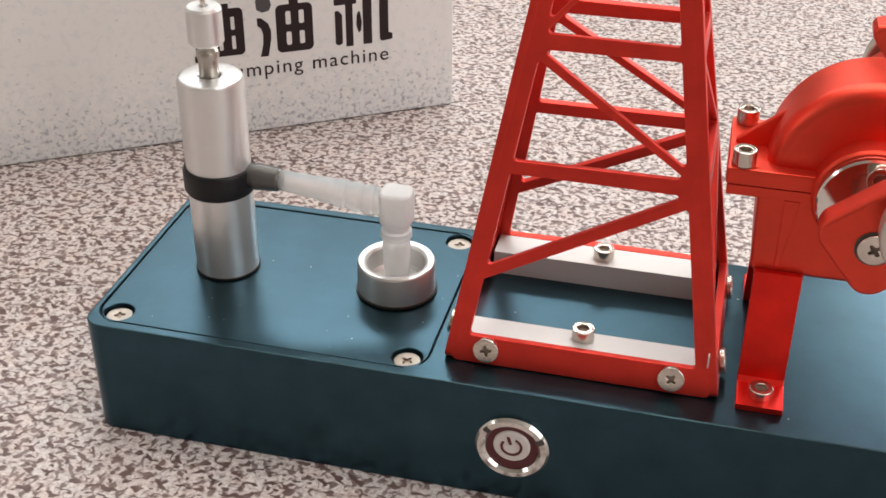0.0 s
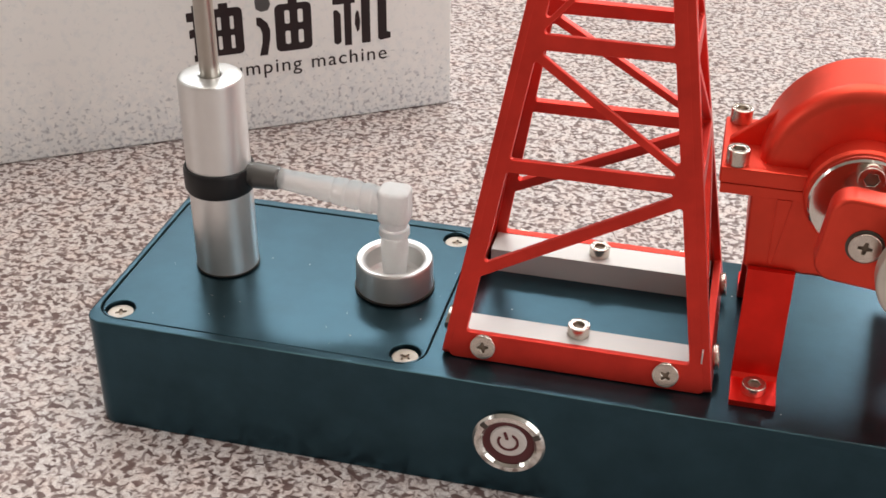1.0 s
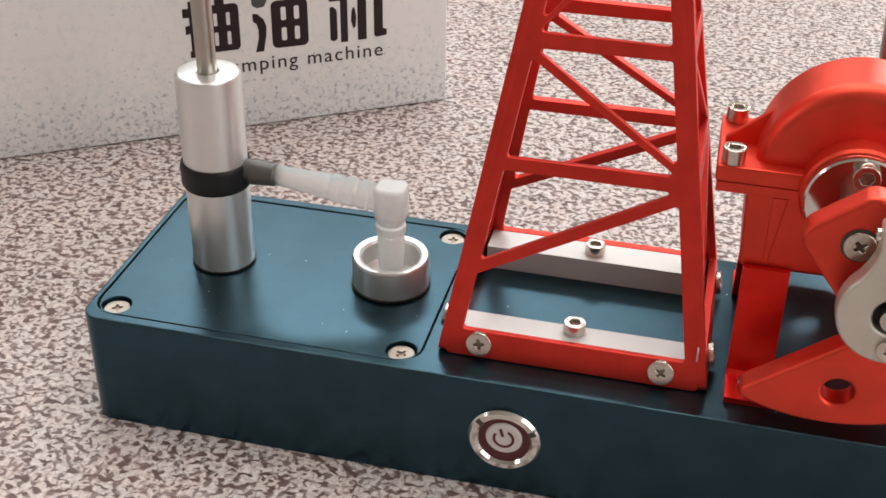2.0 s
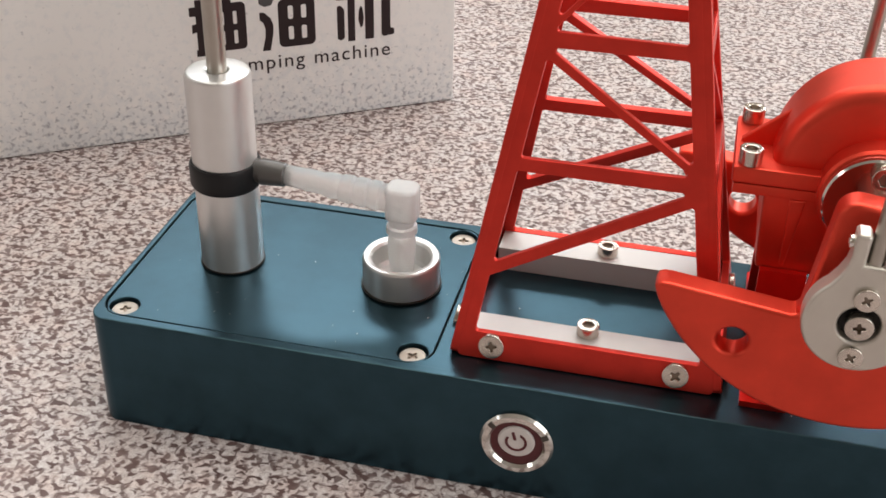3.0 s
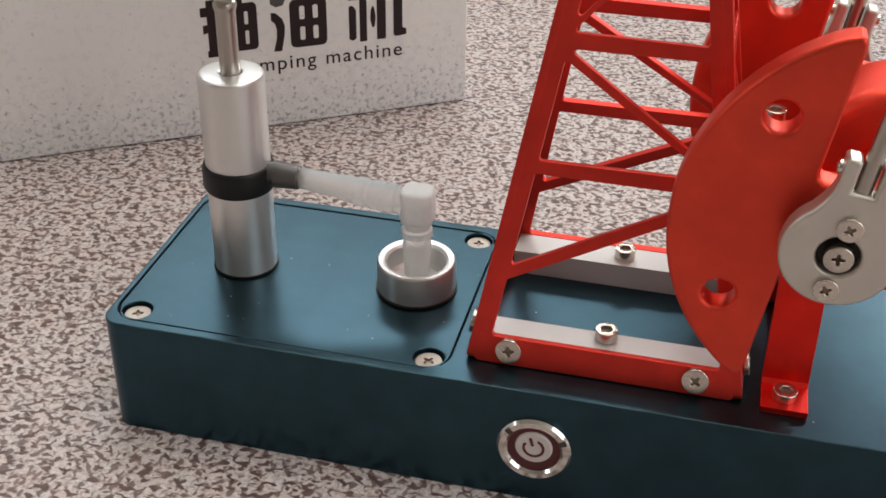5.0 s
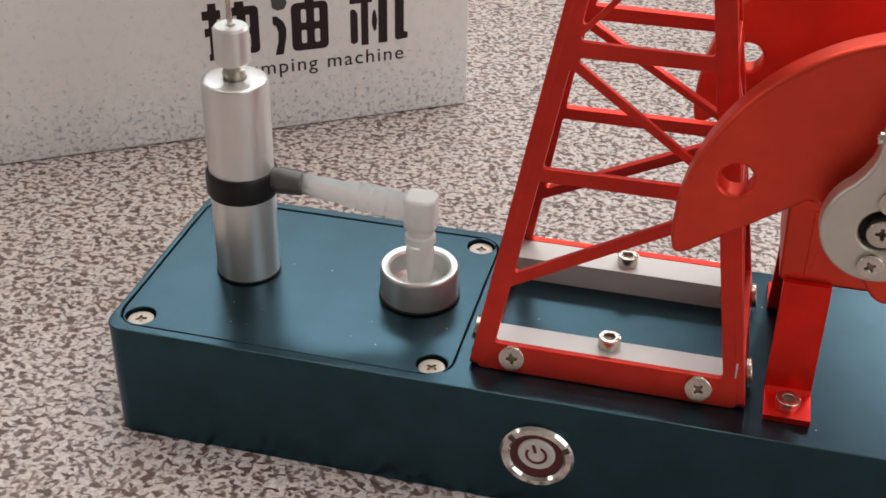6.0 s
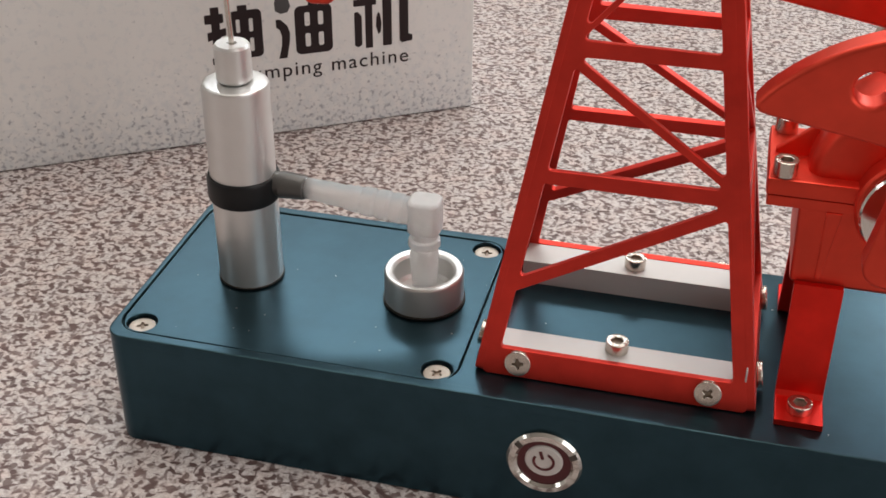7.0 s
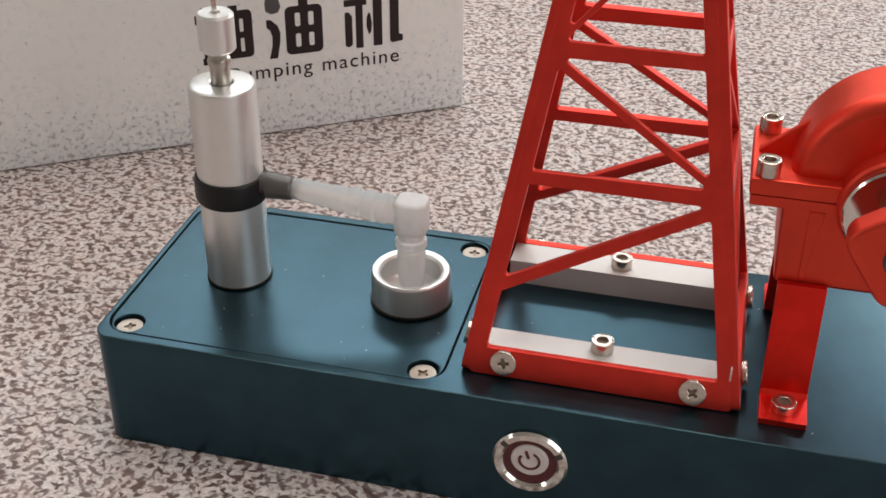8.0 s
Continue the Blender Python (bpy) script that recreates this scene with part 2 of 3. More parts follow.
def tube(points, radii, n=20):
    """A round bar through points, with a radius at each."""
    bm = bmesh.new()
    rings = []
    for i, (p, r) in enumerate(zip(points, radii)):
        p = Vector(p)
        a, b = Vector(points[max(i - 1, 0)]), Vector(points[min(i + 1, len(points) - 1)])
        q = (b - a).to_track_quat("Z", "Y")
        rings.append([bm.verts.new(p + q @ Vector((r * math.cos(2 * math.pi * k / n), r * math.sin(2 * math.pi * k / n), 0))) for k in range(n)])
    for a, b in zip(rings, rings[1:]):
        for i in range(n):
            bm.faces.new((a[i], a[(i + 1) % n], b[(i + 1) % n], b[i]))
    bm.faces.new(rings[0][::-1])
    bm.faces.new(rings[-1])
    return bm


FRONT = pose(0, 0, 0, 90)  # lays a plate's x, y into x, z, its depth towards -y


def cross_outline(r):
    w, a = r * 0.085, r * 0.42
    return [(a, w), (w * 1.5, w * 1.5), (w, a), (-w, a), (-w * 1.5, w * 1.5), (-a, w), (-a, -w), (-w * 1.5, -w * 1.5), (-w, -a), (w, -a), (w * 1.5, -w * 1.5), (a, -w)]


def sunk_head(name, loops, m, r, h, mat, parent, label, floor):
    """A screw or bolt head with a recess of its own dark colour."""
    head = plate(loops, h, min(0.00022, h / 4), m)
    split = len(head.faces)
    base = lathe([(0, -0.0004), (r * 0.9, -0.0004), (r * 0.9, h * floor), (0, h * floor)], 20, m)
    bm = joined(head, base)
    for i, f in enumerate(bm.faces):
        f.material_index = int(i >= split)
    ob = part(name, bm, mat, parent, label)
    ob.data.materials.append(RECESS)
    return ob


def cross_screw(parent, m, r=0.0029, h=0.0012, turn=20, mat=None, name="screw"):
    """A cross-recessed screw head whose top faces +z of m."""
    return sunk_head(name, [circle(0, 0, r, 28), cross_outline(r)], m @ pose(0, 0, 0, 0, 0, turn), r, h, mat or NICKEL, parent, "cross-recessed nickel-plated screw", 0.3)


def cap_bolt(parent, m, r=0.0025, h=0.0027, name="bolt"):
    """A hexagon-socket cap bolt that stands on the origin of m."""
    hexagon = [(0.55 * r * math.cos(math.pi * i / 3), 0.55 * r * math.sin(math.pi * i / 3)) for i in range(6)]
    return sunk_head(name, [circle(0, 0, r, 32), hexagon], m, r, h, NICKEL, parent, "hexagon-socket steel cap bolt", 0.68)


# ---- room ----


def room():
    def slab(name, x0, x1, y0, y1, z0, z1, mat):
        ob = part(name, box(x0, x1, y0, y1, z0, z1), mat, None)
        return tagged(ob, "plain " + name.split("_")[0] + " of the room", name.split("_")[0], kind="structure")
    slab("floor", -2.2, 2.2, -2.2, 2.2, -0.85, -0.75, FLOORING)
    slab("ceiling", -2.2, 2.2, -2.2, 2.2, 1.75, 1.85, PLASTER)
    slab("wall_south", -2.1, 2.1, -2.1, -2.0, -0.75, 1.75, FLOORING)
    for name, x, hole, kind in (("wall_east", 2.0, (-1.85, 0.22, 0.38, 1.68), "plain wall with a wide window opening"), ("wall_west", -2.1, (-1.55, 0.68, -0.85, 1.28), "plain wall with a small window opening")):
        y0, z0, y1, z1 = hole
        bm = plate([[(-2.0, -0.75), (2.0, -0.75), (2.0, 1.75), (-2.0, 1.75)], [(y0, z0), (y0, z1), (y1, z1), (y1, z0)]], 0.1, 0.001, pose(x, 0, 0, 0, 0, 90) @ FRONT, 0)
        tagged(part(name, bm, PLASTER, None), kind, "wall", kind="structure")
    bm = plate([[(-2.1, -0.75), (2.1, -0.75), (2.1, 1.75), (-2.1, 1.75)], [(-1.3, 1.43), (-1.3, 1.73), (0.1, 1.73), (0.1, 1.43)], [(0.45, 0.95), (0.45, 1.23), (1.55, 1.23), (1.55, 0.95)]], 0.1, 0.001, pose(0, 2.1, 0) @ FRONT, 0)
    tagged(part("wall_north", bm, FLOORING, None), "plain wall with two window openings", "wall", kind="structure")


room()


def table():
    t = thing("table", "table with pale pink speckled laminate top", "table", pose(0, 0, -0.75))
    part("tabletop", box(-0.75, 0.85, -0.55, 0.75, 0.715, 0.75, 0.003), LAMINATE, t, "pale pinkish laminate with dark wormy flecks")
    for x in (-0.68, 0.78):
        for y in (-0.48, 0.68):
            part("leg", box(x - 0.03, x + 0.03, y - 0.03, y + 0.03, 0, 0.715, 0.003), FLOORING, t)


table()

# ---- packaging box with its print ----


def packaging_box():
    t = thing("packaging_box", "white printed cardboard box with dark lettering, standing on the table", "box", pose(0.0409, 0.2028, 0, 0, 0, 32.8))
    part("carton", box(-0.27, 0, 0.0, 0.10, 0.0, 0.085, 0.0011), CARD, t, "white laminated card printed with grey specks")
    zb, unit = 0.0290, 0.000203

    def ink(loops, x0, wide=1.0):
        return joined(*[plate([[(x * unit * wide, y * unit) for x, y in lp] for lp in group], 0.00006, 0.00001, pose(x0, 0.00001 - 0.00002 * k, zb) @ FRONT, 0) for k, group in enumerate(loops)])

    def bar(x0, x1, y0, y1, r=0.0):
        return rounded([(x0, y0), (x1, y0), (x1, y1), (x0, y1)], r)
    first = [[bar(11, 26, 6, 100)], [bar(0, 33, 72, 88, 2)], [[(3, 42), (36, 50), (36, 63), (3, 57)]], [bar(8, 26, 0, 12)],
             [bar(43, 100, 6, 90, 9), bar(54, 61, 17, 41, 2), bar(77, 84, 17, 41, 2), bar(54, 61, 52, 75, 2), bar(77, 84, 52, 75, 2)], [bar(58, 75, 85, 99, 1)]]
    second = [[bar(34, 98, 0, 86, 10), bar(51, 60, 13, 37, 3), bar(74, 83, 13, 37, 3), bar(51, 60, 50, 74, 3), bar(74, 83, 50, 74, 3)], [bar(58, 74, 82, 100, 2)],
              [[(2, 67), (10, 66), (21, 55), (25, 42), (24, 26), (18, -3), (4, -3), (10, 20), (11, 36), (8, 48), (2, 53)]]]
    third = [[bar(20, 33, -3, 108)], [rounded([(1, 4), (7, 0), (14, 4), (14, 56), (8, 64), (1, 64)], 3)], [bar(0, 40, 74, 86, 2)],
             [[(39, 35), (43, 20), (47, 24), (49, 40), (46, 58), (43, 60), (40, 52)]], [bar(51, 67, -2, 108, 2)], [bar(51, 95, 96, 108, 2)],
             [rounded([(81, 4), (85, 0), (104, 2), (104, 13), (97, 15), (97, 108), (81, 108)], 2)]]
    for loops, x0, wide in ((first, -0.0954, 0.94), (second, -0.0720, 1.0), (third, -0.0444, 1.0)):
        part("printed_character", ink(loops, x0, wide), INK, t, "large dark printed character")
    part("printed_drop", ink([[[(2, 96), (3, 82), (12, 76), (24, 78), (29, 88), (25, 104), (14, 118), (6, 108)]]], -0.0722), coated("grey_printing_ink", (0.10, 0.095, 0.095), 0.0, 0.3, 300, 0.02, 0.6), t, "grey printed oil drop")
    fc = bpy.data.curves.new("lettering", "FONT")
    fc.body, fc.size, fc.space_character, fc.align_x = "Pumping machine", 0.0064, 1.15, "RIGHT"
    fc.offset = 0.00002
    ob = bpy.data.objects.new("lettering", fc)
    scene.collection.objects.link(ob)
    bpy.context.view_layer.update()
    me = bpy.data.meshes.new_from_object(ob.evaluated_get(bpy.context.evaluated_depsgraph_get()))
    bpy.data.objects.remove(ob)
    span = max(v.co.x for v in me.vertices) - min(v.co.x for v in me.vertices)
    right = max(v.co.x for v in me.vertices)
    me.transform(pose(-0.0249, -0.00012, 0.0216) @ FRONT @ Matrix.Diagonal((0.0602 / span, 1.15, 1, 1)) @ Matrix.Translation((-right, 0, 0)))
    linked("lettering", me, INK, t, "dark printed words in a plain typeface")


packaging_box()

# ---- pumpjack model ----
H, D, LONG = 0.0309, 0.0649, 0.236
MID = D / 2
SHAFT = (0.1696, 0.0780)
model = thing("pumpjack_model", "desktop oil pumpjack model, red metal on a teal anodised base", "model")


def base():
    outer = rounded([(0, 0), (LONG, 0), (LONG, D), (0, D)], 0.0045, 8)
    pocket = rounded([(0.0014, 0.0026), (0.0824, 0.0026), (0.0824, D - 0.0026), (0.0014, D - 0.0026)], 0.0060, 8)
    body = joined(plate([outer], H - 0.002, 0.0006), plate([outer, pocket], 0.0026, 0.0003, pose(0, 0, H - 0.0026)))
    for f in body.faces:
        f.normal_update()
        f.material_index = int(f.calc_center_median().z > H - 0.0009 and 0.25 < abs(f.normal.z) < 0.98)
    block = part("base_block", body, TEAL, model, "teal anodised aluminium block with rounded corners")
    block.data.materials.append(TEAL_WORN)
    holes = [(0.0066, 0.0067), (0.0775, 0.0067), (0.0775, D - 0.0067), (0.0066, D - 0.0067)]
    inner = rounded([(0.0018, 0.0030), (0.0820, 0.0030), (0.0820, D - 0.0030), (0.0018, D - 0.0030)], 0.0056, 8)
    plate_ob = part("cover_plate", plate([inner] + [circle(x, y, 0.0036) for x, y in holes], 0.0018, 0.0002, pose(0, 0, H - 0.0020)), TEAL, model, "teal cover plate let into the base")
    for i, (x, y) in enumerate(holes):
        cross_screw(plate_ob, pose(x, y, H - 0.0019), 0.0031, 0.0008, 25 + 37 * i, DULL_STEEL)


base()


def power_button():
    m = pose(0.1036, 0, 0.0157) @ FRONT
    b = part("power_button", lathe([(0.0062, -0.001), (0.0084, -0.001), (0.0084, 0.0006), (0.0078, 0.0013), (0.0066, 0.0014), (0.0060, 0.0008), (0.0060, -0.001)], 56, m), CHROME, model, "round push button with chrome ring")
    part("button_well", lathe([(0, -0.0008), (0.0061, -0.0008), (0.0061, 0.0004), (0.0056, 0.0006), (0, 0.0006)], 48, m), MAROON, b, "maroon ring")
    part("button_cap", lathe([(0, 0.0004), (0.0042, 0.0004), (0.0042, 0.0009), (0.0039, 0.0012), (0, 0.0012)], 48, m @ pose(0.0, 0.0008, 0)), WHITE_PLASTIC, b, "off-white cap")
    arc = [(0.00250 * math.sin(radians(a)), 0.00250 * math.cos(radians(a))) for a in range(38, 323, 8)]
    arc += [(0.00190 * math.sin(radians(a)), 0.00190 * math.cos(radians(a))) for a in range(322, 37, -8)]
    sym = joined(plate([arc], 0.0002, 0.00005, m @ pose(0, 0.0008, 0.00115, 0, 0, 17)), plate([rounded([(-0.00035, 0.0006), (0.00035, 0.0006), (0.00035, 0.0029), (-0.00035, 0.0029)], 0.0003)], 0.0002, 0.00005, m @ pose(0, 0.0008, 0.00115, 0, 0, 17)))
    part("power_symbol", sym, MAROON, b, "dark power symbol")
    for a in (51, -62):
        part("ring_notch", box(-0.0007, 0.0007, 0.0064, 0.0080, 0.0008, 0.00145, 0.0001, m @ pose(0, 0, 0, 0, 0, a)), DARK, b, "dark notch")


power_button()


def dust():
    rng = random.Random(7)
    bms = []
    for i in range(38):
        x, y, r = rng.uniform(0.005, 0.165), rng.uniform(0.003, D - 0.003), rng.uniform(0.00007, 0.00017)
        z = H - 0.0002 if x < 0.082 else H
        b = bmesh.new()
        bmesh.ops.create_icosphere(b, subdivisions=1, radius=r, matrix=pose(x, y, z + r * 0.3) @ Matrix.Diagonal((rng.uniform(0.7, 1.8), 1, 0.6, 1)))
        bms.append(b)
    ob = part("dust", joined(*bms), WHITE_PLASTIC, None)
    tagged(ob, "pale dust specks lying on the teal base", "dust", kind="stuff")


dust()

CX, CY, CR, CTOP = 0.0236, 0.0329, 0.00775, 0.0824


def pump_barrel():
    m = pose(CX, CY, 0)
    p = part("pump_barrel", lathe([(0.0026, CTOP - 0.03), (0.0026, CTOP - 0.0003), (0.0029, CTOP), (CR - 0.0010, CTOP), (CR - 0.0003, CTOP - 0.0003), (CR, CTOP - 0.0010), (CR, 0.0590), (CR, H), (0.0026, H), (0.0026, CTOP - 0.03)], 72, m), ALU, model, "satin aluminium pump cylinder")
    # the dark line round the foot, put in as a thin black ring
    part("base_ring", lathe([(CR, H + 0.0001), (CR + 0.0003, H + 0.0001), (CR + 0.0003, H + 0.0004), (CR, H + 0.0004)], 64, m), BLACK, p, "black ring for the shaded joint")
    part("band", lathe([(CR, 0.0529), (CR + 0.0005, 0.0530), (CR + 0.0009, 0.0538), (CR + 0.0009, 0.0584), (CR + 0.0005, 0.0593), (CR, 0.0594)], 64, m), RUBBER, p, "black rubber band")
    nz = [(CX + 0.006, CY, 0.0572), (CX + 0.0088, CY, 0.0572), (CX + 0.0096, CY, 0.0571), (CX + 0.0120, CY, 0.0571), (CX + 0.0152, CY, 0.0570), (CX + 0.0162, CY, 0.0570)]
    part("nozzle", tube(nz, [0.0028, 0.0029, 0.0033, 0.0031, 0.0029, 0.0021], 24), GREY_RUBBER, p, "dark grey nozzle")


pump_barrel()

UX, UY = 0.0676, 0.0331


def outlet():
    top = H + 0.0083
    profile = [(0, H), (0.0092, H), (0.0092, H + 0.0002), (0.0095, H + 0.0006), (0.0095, top - 0.0008), (0.0091, top - 0.0001), (0.0086, top), (0.0076, top - 0.0003), (0.0071, top - 0.0009), (0.0069, H + 0.0028), (0.0062, H + 0.0020), (0.0036, H + 0.0019), (0.0034, H + 0.0026), (0, H + 0.0026)]
    cup = part("collecting_cup", lathe(profile, 72, pose(UX, UY, 0)), ALU, model, "small satin aluminium cup")
    # shade of the gap under the cup, put in as a black ring
    part("base_ring", lathe([(0.0090, H + 0.0001), (0.0099, H + 0.0001), (0.0099, H + 0.0005), (0.0090, H + 0.0005)], 64, pose(UX, UY, 0)), BLACK, cup, "black ring for the shaded joint")
    part("drip", lathe([(0, 0), (0.0007, 0.0001), (0.0006, 0.0005), (0, 0.0007)], 16, pose(UX - 0.0042, UY - 0.0036, H + 0.0020)), CHROME, cup, "bright bead of metal")
    a, b = Vector((CX + 0.0150, CY, 0.0571)), Vector((UX - 0.0038, UY + 0.0007, 0.0541))
    at = lambda f: tuple(a.lerp(b, f))
    steps = [(0, 0.0021), (0.02, 0.0025), (0.20, 0.0026), (0.24, 0.0028), (0.38, 0.0027), (0.42, 0.0030), (0.50, 0.0032), (0.55, 0.0030), (0.58, 0.0034), (0.66, 0.0035), (0.69, 0.0031), (0.72, 0.0035), (0.80, 0.0036), (0.83, 0.0032), (0.86, 0.0036), (0.93, 0.0036), (0.95, 0.0033), (1.02, 0.0034)]
    hose = part("hose", tube([at(f) for f, r in steps], [r for f, r in steps], 28), CLEAR_HOSE, model, "translucent milky silicone outlet hose")
    elbow = rounded([(-0.0037, -0.0036), (0.0040, -0.0036), (0.0040, 0.0036), (-0.0037, 0.0036)], 0.0022, 6)
    part("elbow", plate([elbow], 0.0086, 0.0009, pose(UX, UY + 0.0004, 0.0494), 4), SILICONE, hose, "milky elbow")
    spout = [(0.0505, 0.0031), (0.0492, 0.0031), (0.0478, 0.0031), (0.0474, 0.0037), (0.0458, 0.0038), (0.0452, 0.0033), (0.0440, 0.0032), (0.0434, 0.0034), (0.0400, 0.0033), (0.0345, 0.0029), (0.0336, 0.0025)]
    part("spout", tube([(UX, UY + 0.0003, z) for z, r in spout], [r for z, r in spout], 28), SILICONE, hose, "milky spout")


outlet()

# ---- tower ----
TX, TZ = 0.1160, 0.0312
SLX, SLY = 0.168, 0.18
HWX, HWY = 0.0287, 0.0245
TTOP = 0.146


def lattice(half, slope, length, bars, diagonals, leg, rail, bottom):
    """Outlines of a tapered lattice panel: u across, v up its slope."""
    w = lambda v: half - slope * v
    loops = [rounded([(-w(0), 0), (w(0), 0), (w(length), length), (-w(length), length)], 0.0012)]
    lo = bottom
    for hi, (a, b) in zip(bars + [length + rail / 2], diagonals):
        v0, v1 = lo, hi - rail / 2
        q = lambda s, v: s * (w(v) - leg)
        if a == 0:
            loops.append(rounded([(q(-1, v0), v0), (q(1, v0), v0), (q(1, v1), v1), (q(-1, v1), v1)], 0.0008))
        else:
            s = a  # the diagonal rises towards the side s, from b[0] to b[1] of the bay
            va, vb = v0 + (v1 - v0) * b[0], v0 + (v1 - v0) * b[1]
            k = b[2]
            upper = [(q(-s, va + k), va + k), (q(s, vb + k), vb + k), (q(s, v1), v1), (q(-s, v1), v1)]
            lower = [(q(-s, v0), v0), (q(s, v0), v0), (q(s, vb - k), vb - k), (q(-s, va - k), va - k)]
            if vb + k >= v1 - 0.0006:
                upper = [(q(-s, va + k), va + k), (q(s, v1), v1 - 0.0002), (q(-s, v1), v1)]
            if va - k <= v0 + 0.0006:
                lower = [(q(-s, v0), v0 + 0.0002), (q(s, v0), v0), (q(s, vb - k), vb - k)]
            for lp in (upper, lower):
                if s < 0:
                    lp = lp[::-1]
                loops.append(rounded(lp, 0.0006))
        lo = hi + rail / 2
    return loops


def tower():
    t = new("tower")
    t.parent = model
    tagged(t, "red lattice tower of bolted sheet panels")
    fy, fx = math.sqrt(1 + SLY**2), math.sqrt(1 + SLX**2)
    rise = TTOP - TZ
    bars = [(0.0770 - TZ), (0.1036 - TZ), (0.1340 - TZ)]
    diag = [(1, (0.40, 0.965, 0.0016)), (-1, (0.0, 1.0, 0.0024)), (1, (0.0, 1.0, 0.0022)), (0, None)]
    thick = 0.0018
    front = lattice(HWX, SLX / fy, rise * fy, [b * fy for b in bars], diag, 0.0028, 0.0030, 0.0066)
    lean_y, lean_x = math.degrees(math.atan(SLY)), math.degrees(math.atan(SLX))
    mf = pose(TX, MID - HWY, TZ) @ pose(0, 0, 0, -lean_y) @ FRONT @ pose(0, 0, -thick)
    mb = pose(TX, MID + HWY, TZ) @ pose(0, 0, 0, lean_y) @ FRONT
    part("front_panel", plate(front, thick, 0.0002, mf), RED, t, "red lattice panel")
    part("back_panel", plate(front, thick, 0.0002, mb), RED, t, "red lattice panel")
    side = lattice(HWY, SLY / fx, rise * fx, [b * fx for b in bars], diag, 0.0028, 0.0030, 0.0066)
    turn = pose(0, 0, 0, 0, 0, 90)
    ml = pose(TX - HWX + 0.00015, MID, TZ) @ pose(0, 0, 0, 0, lean_x) @ turn @ FRONT
    mr = pose(TX + HWX - 0.00015, MID, TZ) @ pose(0, 0, 0, 0, -lean_x) @ turn @ FRONT @ pose(0, 0, -thick)
    part("side_panel", plate(side, thick, 0.0002, ml @ pose(0, 0, -thick)), RED, t, "red lattice panel")
    part("side_panel", plate(side, thick, 0.0002, mr @ pose(0, 0, thick)), RED, t, "red lattice panel")
    part("paint_chip", box(TX + HWX - 0.00165, TX + HWX - 0.0013, MID - HWY + 0.0004, MID - HWY + 0.0018, TZ + 0.0078, TZ + 0.0108, 0.0001), ALU_BAR, t, "bare metal where the red is chipped")
    for s in (-1, 1):
        y_in, y_out = (MID - HWY + 0.0095, MID - HWY + 0.0021) if s < 0 else (MID + HWY - 0.0112, MID + HWY - 0.0023)
        part("rail", box(TX - HWX + 0.0018, TX + HWX - 0.0018, min(y_in, y_out), max(y_in, y_out), H, H + 0.0063, 0.0002), ALU_BAR, t, "bead-blasted aluminium bar")
        cap_bolt(t, pose(TX - 0.0003, MID + s * (HWY - 0.0072), H + 0.0063))
        for x in (0.0953, 0.1360):
            mm = (pose(x, MID - HWY - 0.0000 + 0.0006, 0.0349) @ pose(0, 0, 0, -lean_y) @ FRONT) if s < 0 else (pose(x, MID + HWY - 0.0006, 0.0343) @ pose(0, 0, 0, lean_y) @ pose(0, 0, 0, -90))
            cross_screw(t, mm, 0.0029, 0.0012, 10 if x < 0.1 else 55)
        for y in (-0.0150, 0.0150):
            mm = pose(TX + s * (HWX + 0.0012), MID + y, 0.0349) @ pose(0, 0, 0, 0, s * (90 - lean_x))
            cross_screw(t, mm, 0.0029, 0.0012, 30)


tower()

# ---- gearbox ----


